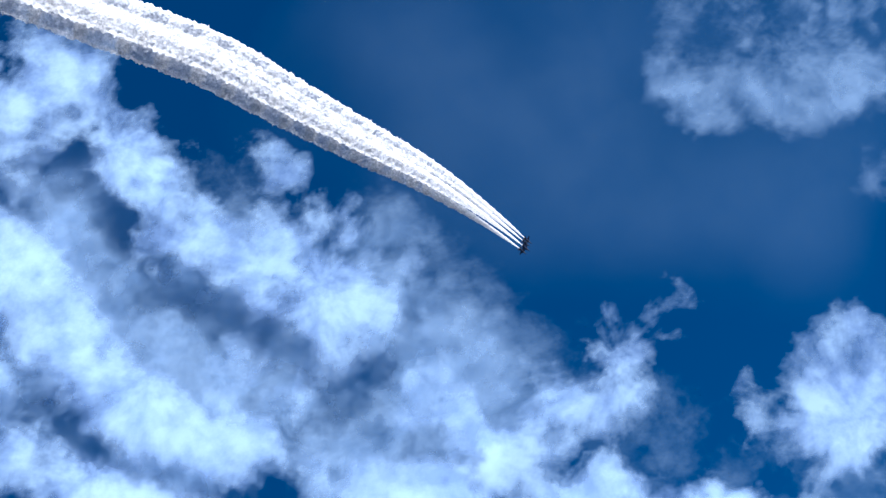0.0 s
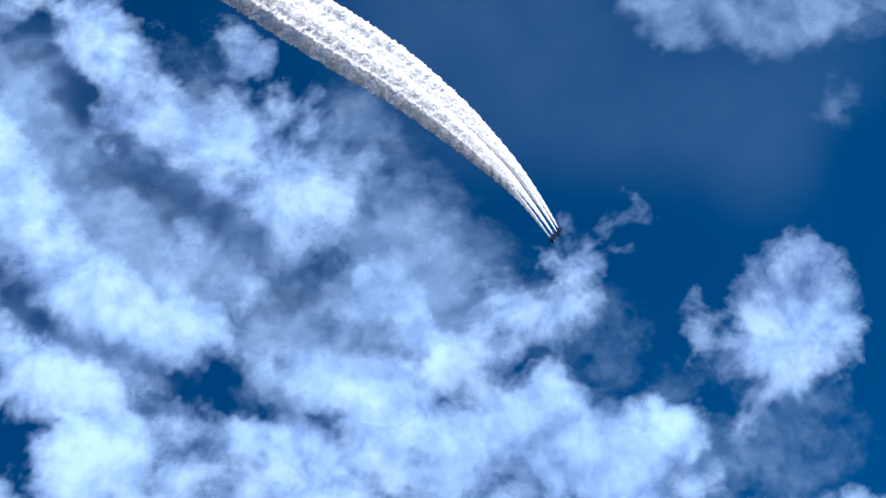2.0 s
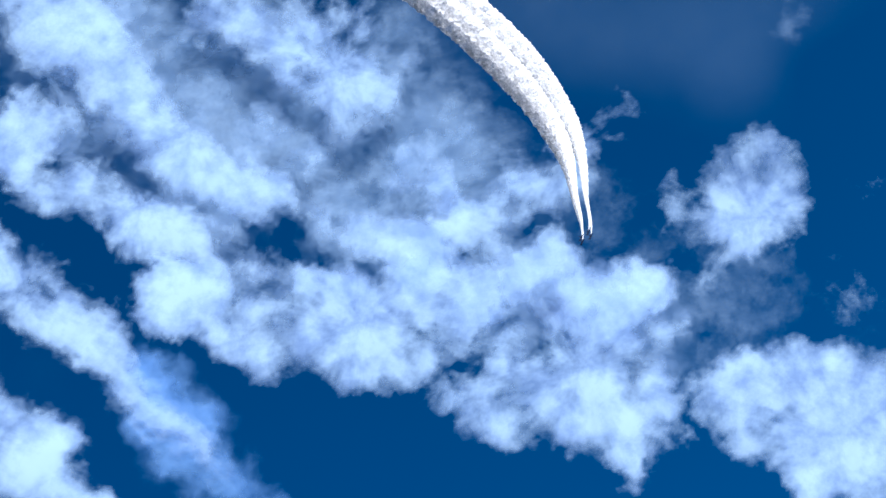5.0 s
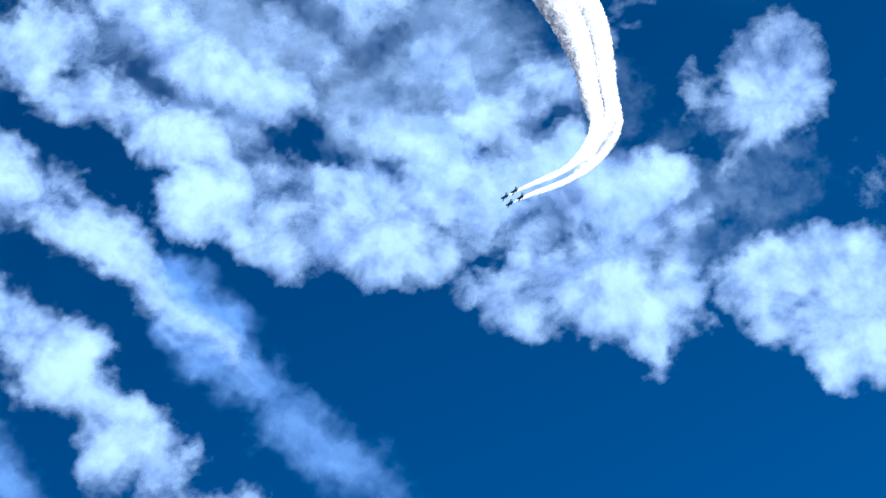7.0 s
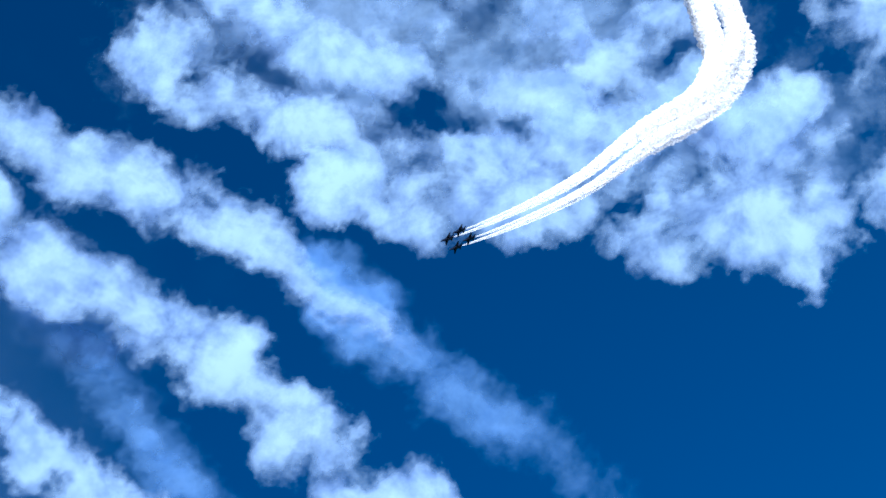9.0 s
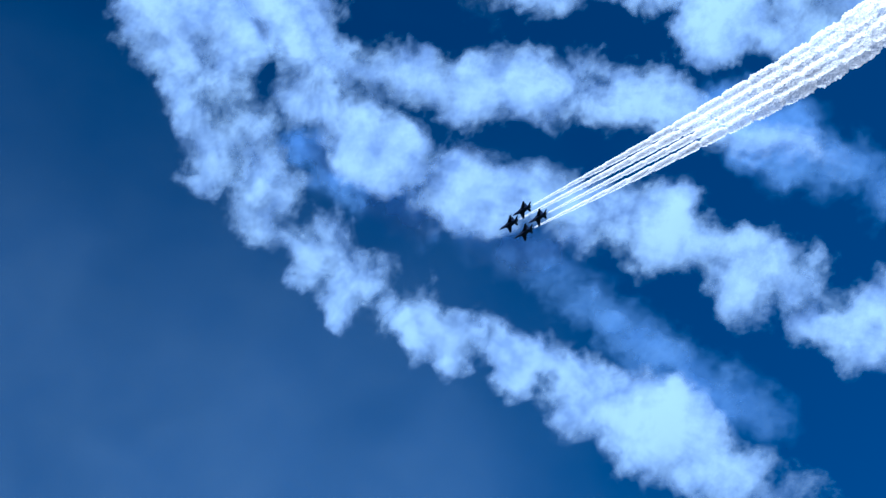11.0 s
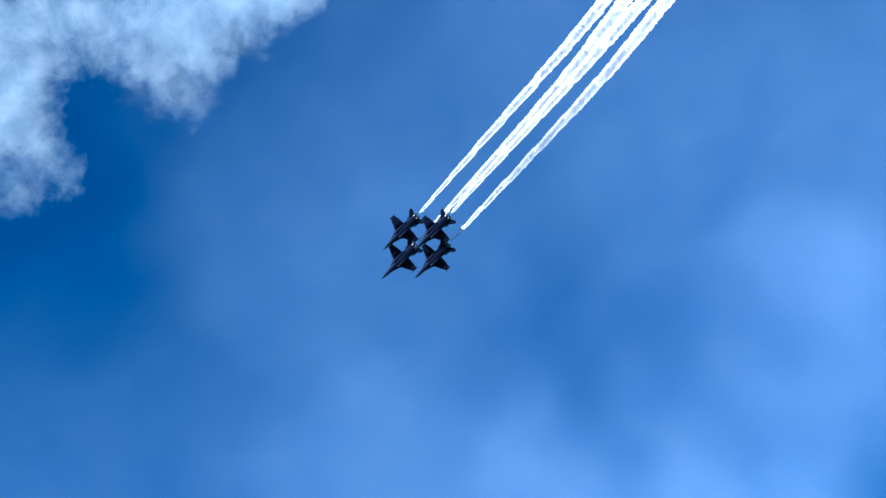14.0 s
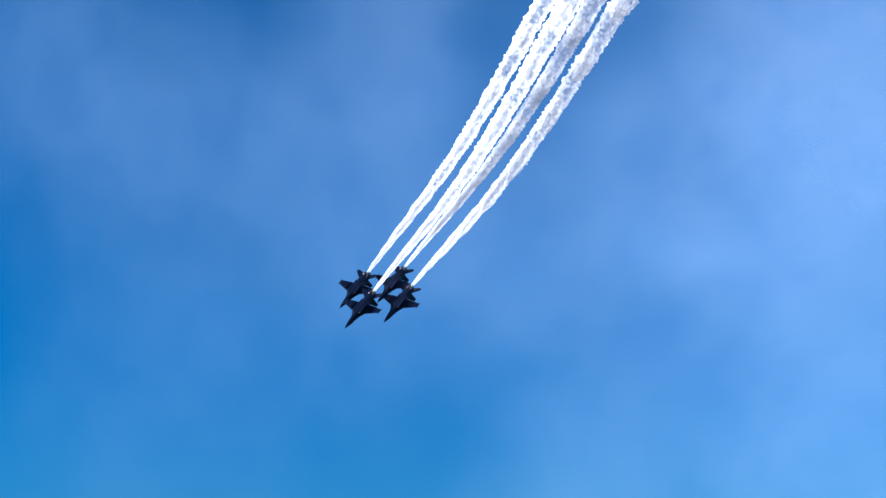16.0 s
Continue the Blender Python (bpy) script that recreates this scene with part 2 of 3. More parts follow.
smoke_cloud("smoke_bank", "long diagonal streak of bluish white smoke", (757, 1129, 2674), (159.2, 17.5, 4.4), [
    (-361, 313, 87, 0.85), (-316, 219, 82, 0.85), (-213, 173, 82, 0.95), (-155, 84, 77, 1), (-108, -6, 72, 0.95), (-25, -73, 68, 0.95),
    (71, -128, 60, 0.8), (168, -154, 55, 0.7), (267, -198, 55, 0.65), (380, -224, 57, 0.7), (469, -256, 62, 0.85), (507, -295, 60, 0.9),
    (-430, 276, 62, 0.7), (-247, 268, 62, 0.6),
], SMOKE_OLD, seed=14, away=1.101, face=BANK_FACE)
smoke_cloud("smoke_veil", "torn veil of white smoke lobes below the streak", (621, 1273, 2644), (156.3, 15.7, 5.6), [
    (-221, 39, 65, 0.85), (-244, 123, 57, 0.75), (-152, 82, 65, 0.7), (-70, 16, 57, 0.6), (-23, -45, 52, 0.65), (36, -57, 55, 0.7),
    (108, -76, 60, 0.85), (192, -46, 50, 0.5), (253, -120, 55, 0.8), (-251, 91, 62, 0.85), (-170, 100, 62, 0.75), (-115, 39, 50, 0.75),
    (-278, 197, 75, 0.85), (-175, 195, 75, 0.65), (-221, 19, 35, 0.7), (156, -156, 55, 0.8), (365, -146, 50, 0.6), (465, -173, 62, 0.7),
    (352, -84, 42, -0.7),
], SMOKE_OLD, seed=15, tear=1.1, away=1.082, face=BANK_FACE)
smoke_cloud("smoke_veil", "torn veil of thinning white smoke with blue gaps", (1069, 1029, 2608), (160.7, 22.9, 1.9), [
    (-284, 246, 70, 0.95), (-261, 168, 60, 0.85), (-304, 113, 47, 0.7), (-189, 102, 65, 0.85), (-129, 29, 60, 0.85), (-55, 127, 57, 0.45),
    (43, 146, 45, 0.85), (68, 97, 40, 0.8), (18, 30, 67, 0.75), (86, -19, 65, 0.75), (-31, -57, 67, 0.65), (179, 36, 50, 0.45),
    (191, -81, 67, 0.6), (266, -93, 45, 0.4), (142, -193, 67, 0.85), (229, -256, 52, 0.85), (92, -243, 60, 0.7), (-80, -20, 57, 0.7),
    (18, -131, 62, 0.6),
], SMOKE_OLD, seed=8, tear=1.1, floor=0.3, away=1.13, face=BANK_FACE)
smoke_cloud("smoke_veil", "soft grey-blue smoke with pale crests", (1213, 1310, 2411), (154.2, 26.8, 0.2), [
    (109, -15, 55, 0.65), (146, 47, 57, 0.32), (208, 60, 57, 0.3), (246, -90, 57, 1), (34, -40, 57, 0.8), (171, -115, 62, 0.8),
    (295, -214, 77, 0.85), (395, -189, 75, 0.85), (482, -164, 55, 0.8), (84, -214, 75, 0.9), (-388, 184, 57, 0.45), (-276, 109, 67, 0.6),
    (-525, 233, 67, 0.35), (-612, 333, 57, 0.4), (-388, 84, 55, 0.5),
], SMOKE_OLD, seed=18, tear=1.1, floor=0.3, away=1.079, face=BANK_FACE)
smoke_cloud("smoke_veil", "ragged pale smoke veil drifting high in the blue", (800, 749, 2793), (168.1, 18.0, 8.8), [
    (-102, 136, 86, 0.95), (-169, 96, 80, 0.9), (-74, 78, 60, 0.85), (-160, 28, 60, 0.75), (31, 30, 58, 0.85), (16, -39, 56, 0.95),
    (70, -83, 52, 0.85), (-8, 10, 50, 0.85), (-177, 212, 60, 0.5), (237, -28, 56, 0.45), (297, -38, 38, 0.4), (-290, 133, 110, 0.9),
    (-310, -2, 110, 0.8), (-142, -69, 50, 0.5), (287, -189, 60, 0.6), (378, -118, 50, 0.6), (118, -158, 44, 0.6),
], SMOKE_OLD, seed=13, tear=1.1, floor=0.3, away=1.221, face=BANK_FACE)
smoke_cloud("smoke_wisp", "thin curling wisp of blue-grey smoke", (1493, 1189, 2315), (158.7, 34.1, 3.7), [
    (96, 135, 44, 0.51), (124, 103, 36, 0.51), (57, 75, 40, 0.47), (-33, 55, 48, 0.59), (27, 35, 40, 0.81), (-13, -15, 54, 0.64),
    (-33, -94, 54, 0.47), (-83, -144, 50, 0.38), (106, 25, 40, 0.38), (-102, -65, 48, 0.47), (26, -94, 56, 0.38), (-172, -15, 44, 0.3),
], SMOKE_OLD, seed=17, tear=1.2, floor=0.3, away=1.123, face=BANK_FACE)
smoke_cloud("smoke_veil", "thin blue-grey smoke spread between the thicker banks", (1158, 1267, 2460), (155.4, 25.6, 0.8), [
    (-316, 123, 211, 0.5), (-81, 161, 186, 0.5), (193, -88, 149, 0.35), (-721, 160, 211, 0.5), (-561, 345, 199, 0.5), (-463, -50, 149, 0.5),
    (-130, -63, 174, 0.5), (118, 37, 162, 0.45), (607, -288, 162, 0.35), (808, -239, 149, 0.25), (-769, 504, 174, 0.4), (368, -338, 186, 0.5),
    (973, -264, 149, 0.2),
], SMOKE_THIN, seed=61, tear=1.0, floor=0.16, away=1.101, face=BANK_FACE)
smoke_cloud("smoke_veil", "thin torn smoke at the high edge of the banks", (1062, 1049, 2602), (162.4, 24.5, 7.3), [
    (-440, 131, 130, 0.5), (-263, 32, 150, 0.5), (-65, 12, 150, 0.5), (115, 12, 120, 0.5), (236, -29, 100, 0.4), (-477, -86, 150, 0.5),
    (286, -109, 110, 0.4), (-115, 192, 90, 0.3), (590, -262, 120, 0.4), (135, 102, 70, 0.4),
], SMOKE_THIN, seed=63, tear=1.0, floor=0.16, away=1.152, face=BANK_FACE)
smoke_cloud("smoke_puff", "loose round puff of bluish white smoke", (1788, 1295, 2032), (149.9, 38.5, -7.0), [
    (-67, 138, 50, 0.54), (5, 156, 55, 0.47), (-55, 77, 50, 0.77), (-81, 4, 47, 0.9), (-49, -45, 42, 0.9), (-7, 16, 47, 0.81),
    (52, 107, 55, 0.5), (58, 16, 57, 0.43), (134, 64, 62, 0.36), (226, 70, 50, 0.29), (-175, 108, 50, 0.36), (-175, 41, 50, 0.36),
    (-163, -39, 50, 0.29), (-31, -166, 70, 0.5), (51, -141, 52, 0.4), (-103, -130, 50, 0.36), (179, -187, 75, 0.25), (202, -91, 75, 0.22),
], SMOKE_OLD, seed=19, tear=1.1, floor=0.34, away=1.144, face=BANK_FACE)
smoke_cloud("smoke_veil", "ragged white smoke cloud high overhead", (1848, 696, 2258), (168.2, 39.7, 2.5), [
    (-212, -13, 50, 0.6), (-193, -83, 45, 0.65), (-143, -103, 45, 0.65), (-193, 65, 50, 0.5), (-124, -34, 50, 0.5), (-76, 34, 60, 0.75),
    (-9, 52, 70, 0.9), (76, 61, 80, 0.9), (134, -17, 60, 0.85), (49, -21, 60, 0.65), (-46, -74, 60, 0.6), (97, -84, 60, 0.6),
    (21, -103, 50, 0.4), (151, 69, 80, 0.9), (226, 11, 90, 0.8), (137, -221, 50, 0.35), (46, 166, 110, 0.8), (205, 144, 120, 0.8),
    (-145, 151, 90, 0.6),
], SMOKE_THIN, seed=23, tear=1.1, floor=0.38, away=1.305, face=BANK_FACE)
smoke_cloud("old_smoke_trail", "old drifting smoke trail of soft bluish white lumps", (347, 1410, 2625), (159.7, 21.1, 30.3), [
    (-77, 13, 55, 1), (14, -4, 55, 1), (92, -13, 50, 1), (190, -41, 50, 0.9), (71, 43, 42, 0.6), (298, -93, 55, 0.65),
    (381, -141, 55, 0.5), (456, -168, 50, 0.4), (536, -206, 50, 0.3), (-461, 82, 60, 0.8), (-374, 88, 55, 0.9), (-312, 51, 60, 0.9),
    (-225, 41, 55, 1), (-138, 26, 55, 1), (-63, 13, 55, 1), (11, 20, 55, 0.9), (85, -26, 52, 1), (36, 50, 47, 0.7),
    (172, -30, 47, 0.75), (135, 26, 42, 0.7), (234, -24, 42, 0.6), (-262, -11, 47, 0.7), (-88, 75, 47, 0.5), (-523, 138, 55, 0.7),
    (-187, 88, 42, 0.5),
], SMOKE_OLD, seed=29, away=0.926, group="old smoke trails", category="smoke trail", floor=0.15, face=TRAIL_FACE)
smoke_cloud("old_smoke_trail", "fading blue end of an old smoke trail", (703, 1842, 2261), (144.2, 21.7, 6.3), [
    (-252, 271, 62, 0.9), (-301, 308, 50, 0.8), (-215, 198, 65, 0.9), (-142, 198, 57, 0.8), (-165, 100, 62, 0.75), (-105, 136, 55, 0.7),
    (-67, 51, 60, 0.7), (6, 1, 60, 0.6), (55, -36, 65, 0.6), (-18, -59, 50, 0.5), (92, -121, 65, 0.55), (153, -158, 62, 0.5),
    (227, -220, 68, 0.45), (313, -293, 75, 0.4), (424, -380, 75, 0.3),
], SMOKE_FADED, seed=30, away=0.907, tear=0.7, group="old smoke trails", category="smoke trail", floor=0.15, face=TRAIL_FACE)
smoke_cloud("old_smoke_trail", "old drifting smoke trail broken into round white puffs", (-26, 1031, 2817), (163.2, 11.2, 34.2), [
    (-60, 114, 60, 0.95), (-13, 54, 60, 0.95), (-2, -6, 52, 0.95), (-84, 149, 60, 0.8), (36, 115, 47, 0.6), (-73, 30, 50, 0.75),
    (-69, -91, 50, 0.9), (-2, -103, 55, 0.85), (82, -164, 60, 0.95), (106, -239, 52, 0.85), (45, -214, 45, 0.6), (168, -189, 47, 0.7),
    (180, -245, 42, 0.55), (-106, 256, 75, 0.9), (-187, 324, 99, 0.9), (-23, 210, 62, 0.7),
], SMOKE_OLD, seed=31, away=0.988, group="old smoke trails", category="smoke trail", floor=0.15, face=TRAIL_FACE)
smoke_cloud("old_smoke_trail", "old smoke trail of lit puffs beaded along its length", (206, 1628, 2511), (154.2, 21.5, 29.9), [
    (-318, 134, 55, 1), (-330, 72, 52, 0.95), (-243, 97, 60, 0.95), (-255, 34, 52, 0.85), (-155, 72, 60, 0.95), (-68, 47, 55, 0.95),
    (6, 22, 55, 0.95), (-68, -15, 52, 0.75), (68, 34, 42, 0.75), (93, -52, 60, 1), (143, 10, 52, 0.85), (204, -52, 47, 0.7),
    (278, -65, 47, 0.7), (284, -164, 72, 1), (352, -114, 52, 0.9), (401, -169, 47, 0.7), (-393, 109, 42, 0.6),
], SMOKE_OLD, seed=32, away=0.911, group="old smoke trails", category="smoke trail", floor=0.15, face=TRAIL_FACE)
smoke_cloud("old_smoke_trail", "torn and lumpy end of an old white smoke trail", (542, 2116, 2056), (144.4, 32.6, 22.6), [
    (-225, 208, 42, 0.65), (-238, 74, 60, 0.95), (-179, 14, 52, 1), (-142, 87, 57, 1), (-71, 124, 47, 0.85), (-84, 28, 45, 0.6),
    (-25, 88, 42, 0.85), (-4, -7, 57, 0.95), (54, 30, 47, 0.9), (52, -76, 70, 1), (121, -28, 60, 1), (131, -109, 70, 1),
    (208, -129, 82, 1), (293, -183, 82, 1), (398, -258, 93, 0.9), (-286, 134, 42, 0.6),
], SMOKE_OLD, seed=33, away=0.899, group="old smoke trails", category="smoke trail", floor=0.15, face=TRAIL_FACE)
smoke_cloud("old_smoke_trail", "dense ragged head of an old white smoke trail", (-231, 889, 2856), (163.4, 6.7, 35.9), [
    (-122, 143, 60, 1), (-101, 85, 52, 0.85), (-55, 75, 57, 0.95), (-68, 3, 52, 0.95), (-34, -56, 52, 0.95), (-46, -115, 47, 1),
    (-24, -175, 47, 1), (-37, -236, 30, 0.7), (-69, -92, 35, 0.6), (15, 123, 65, 0.95), (62, 148, 65, 0.95), (97, 90, 52, 0.95),
    (49, 41, 57, 0.75), (120, 30, 47, 0.75), (72, -42, 52, 0.7), (94, -127, 52, 0.7), (52, -175, 52, 0.6), (129, -212, 47, 0.65),
    (-6, 252, 99, 1), (-143, 247, 87, 1), (13, -7, 45, 0.6),
], SMOKE_OLD, seed=37, away=1.033, group="old smoke trails", category="smoke trail", floor=0.15, face=TRAIL_FACE)
smoke_cloud("old_smoke_trail", "old lumpy trail of bluish white smoke", (-279, 1397, 2640), (154.1, 12.0, 34.6), [
    (-207, 215, 50, 0.75), (-218, 141, 45, 0.85), (-194, 105, 37, 0.7), (-147, 178, 47, 0.65), (-122, 68, 47, 0.95), (-122, 7, 30, 0.7),
    (-62, 117, 42, 0.65), (-37, 68, 42, 0.65), (-31, -5, 42, 1), (-25, -69, 35, 1), (36, 44, 42, 0.6), (18, -18, 35, 0.45),
    (85, -104, 42, 0.95), (110, -156, 42, 0.95), (159, -93, 47, 0.95), (146, -31, 40, 0.6), (196, -142, 47, 1), (183, -206, 35, 0.85),
    (233, -118, 42, 0.75),
], SMOKE_OLD, seed=38, away=0.95, group="old smoke trails", category="smoke trail", floor=0.15, face=TRAIL_FACE)
smoke_cloud("old_smoke_trail", "old lumpy smoke trail thinning at its end", (-60, 1863, 2350), (146.9, 20.7, 30.3), [
    (-195, 125, 50, 1), (-182, 49, 47, 1), (-120, 100, 47, 0.95), (-58, 51, 47, 0.95), (-70, -24, 47, 0.95), (3, 27, 47, 0.85),
    (28, -40, 55, 0.95), (114, -34, 60, 0.9), (77, -94, 60, 0.95), (187, -46, 55, 0.75), (141, -24, 60, 0.9), (95, -117, 47, 0.85),
    (208, -77, 55, 0.75), (221, -186, 70, 0.75), (306, -168, 60, 0.6), (406, -235, 62, 0.5), (-245, 174, 40, 0.7), (-471, 286, 40, 0.7),
    (-452, 236, 35, 0.7),
], SMOKE_OLD, seed=39, away=0.906, group="old smoke trails", category="smoke trail", floor=0.15, face=TRAIL_FACE)
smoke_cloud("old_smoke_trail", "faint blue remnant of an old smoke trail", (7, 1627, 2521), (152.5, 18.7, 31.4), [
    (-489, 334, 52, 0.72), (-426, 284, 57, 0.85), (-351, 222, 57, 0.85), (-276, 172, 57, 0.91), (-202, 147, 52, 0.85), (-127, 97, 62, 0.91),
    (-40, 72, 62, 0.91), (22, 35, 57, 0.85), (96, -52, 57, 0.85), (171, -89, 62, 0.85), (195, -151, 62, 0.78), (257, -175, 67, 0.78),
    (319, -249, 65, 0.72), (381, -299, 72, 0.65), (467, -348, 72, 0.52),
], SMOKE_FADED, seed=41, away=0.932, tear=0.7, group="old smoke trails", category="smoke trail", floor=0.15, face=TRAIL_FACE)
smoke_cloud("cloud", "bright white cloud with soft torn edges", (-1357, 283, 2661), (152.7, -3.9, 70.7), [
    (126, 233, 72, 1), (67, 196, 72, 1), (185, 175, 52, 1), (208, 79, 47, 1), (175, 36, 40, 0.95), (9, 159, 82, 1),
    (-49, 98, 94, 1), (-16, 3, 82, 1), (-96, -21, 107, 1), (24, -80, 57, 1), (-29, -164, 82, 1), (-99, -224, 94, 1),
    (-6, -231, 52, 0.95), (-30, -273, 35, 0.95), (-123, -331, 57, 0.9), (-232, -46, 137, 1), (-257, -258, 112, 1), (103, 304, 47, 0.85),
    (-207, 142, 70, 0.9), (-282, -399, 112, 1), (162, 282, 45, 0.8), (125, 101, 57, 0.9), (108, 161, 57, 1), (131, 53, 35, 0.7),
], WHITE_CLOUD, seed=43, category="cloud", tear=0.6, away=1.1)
smoke_cloud("cloud", "torn lower skirt of a bright white cloud", (-1812, -14, 2391), (143.7, -8.5, 79.1), [
    (-121, 99, 99, 1), (-7, 114, 94, 1), (109, 116, 94, 1), (204, 131, 70, 1), (233, 78, 47, 0.9), (108, 45, 42, 0.7),
    (-135, -24, 60, 0.9), (-159, -101, 57, 0.65), (-92, -142, 62, 0.5), (-47, -214, 55, 0.5), (-150, -219, 62, 0.5), (263, 24, 47, 0.45),
    (312, 158, 47, 0.5), (-245, 73, 112, 1), (-272, -137, 99, 0.5),
], WHITE_CLOUD, seed=44, category="cloud", tear=0.6, away=1.11)
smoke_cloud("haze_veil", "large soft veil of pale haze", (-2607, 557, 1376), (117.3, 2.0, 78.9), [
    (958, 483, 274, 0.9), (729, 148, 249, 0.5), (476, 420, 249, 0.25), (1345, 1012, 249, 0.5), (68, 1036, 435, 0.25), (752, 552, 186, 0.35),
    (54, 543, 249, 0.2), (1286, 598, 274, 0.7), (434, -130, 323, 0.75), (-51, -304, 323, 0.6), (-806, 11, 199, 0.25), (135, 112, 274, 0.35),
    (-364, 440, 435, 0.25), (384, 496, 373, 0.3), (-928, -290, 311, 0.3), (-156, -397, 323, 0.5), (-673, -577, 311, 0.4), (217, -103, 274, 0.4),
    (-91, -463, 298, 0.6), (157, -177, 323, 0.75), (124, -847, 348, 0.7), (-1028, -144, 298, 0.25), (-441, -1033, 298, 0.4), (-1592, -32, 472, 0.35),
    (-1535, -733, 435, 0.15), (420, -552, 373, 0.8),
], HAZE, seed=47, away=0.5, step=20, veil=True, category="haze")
smoke_cloud("haze_veil", "faint wide veil of milky haze", (-1175, 1310, 2430), (145.8, 11.8, 58.6), [
    (-760, 372, 746, 0.14), (-6, 498, 746, 0.14), (793, -63, 647, 0.3), (-6, -246, 647, 0.2), (870, 434, 559, 0.12), (-866, -247, 497, 0.1),
    (356, -440, 435, 0.15), (-376, -293, 435, 0.12),
], HAZE, seed=53, away=0.52, step=20, veil=True, category="haze")
smoke_cloud("haze_veil", "barely seen blue haze high overhead", (1610, 757, 2416), (167.7, 34.5, 4.1), [
    (-107, -6, 281, 0.2), (-408, 86, 180, 0.2), (141, -175, 251, 0.16), (384, -125, 201, 0.2), (-9, 220, 301, 0.18),
], HAZE, seed=55, away=1.16, step=20, veil=True, category="haze")


# ---- jets ----
def part(name, bm, mat, parent, label=""):
    me = bpy.data.meshes.new(name)
    bmesh.ops.recalc_face_normals(bm, faces=bm.faces)
    bm.to_mesh(me)
    bm.free()
    me.materials.append(mat)
    ob = new(name, me)
    ob.parent = parent
    return tagged(ob, label)


def loft(sections, n=16, power=2.0):
    """A closed body through (y, half width, half height, z) sections, with rounded-box outlines."""
    bm = bmesh.new()
    rings = []
    for y, hw, hh, z in sections:
        ring = []
        for k in range(n):
            a = 2 * math.pi * k / n
            c, s = math.cos(a), math.sin(a)
            ring.append(bm.verts.new((hw * math.copysign(abs(c) ** (2 / power), c), y, z + hh * math.copysign(abs(s) ** (2 / power), s))))
        rings.append(ring)
    for a, b in zip(rings, rings[1:]):
        for k in range(n):
            f = bm.faces.new((a[k], a[(k + 1) % n], b[(k + 1) % n], b[k]))
            f.smooth = True
    bm.faces.new(rings[0])
    bm.faces.new(rings[-1])
    return bm


def plate(outline, thick, place=Matrix()):
    """A thin lifting surface: outline (x, y) with a thinned rim, set by a pose."""
    bm = bmesh.new()
    cx = sum(p[0] for p in outline) / len(outline)
    cy = sum(p[1] for p in outline) / len(outline)
    rim = [bm.verts.new((x, y, 0)) for x, y in outline]
    inner = [[bm.verts.new((x + (cx - x) * 0.25, y + (cy - y) * 0.25, s * thick / 2)) for x, y in outline] for s in (1, -1)]
    n = len(outline)
    for loop in inner:
        for k in range(n):
            bm.faces.new((rim[k], rim[(k + 1) % n], loop[(k + 1) % n], loop[k]))
        bm.faces.new(loop)
    bm.transform(place)
    return bm


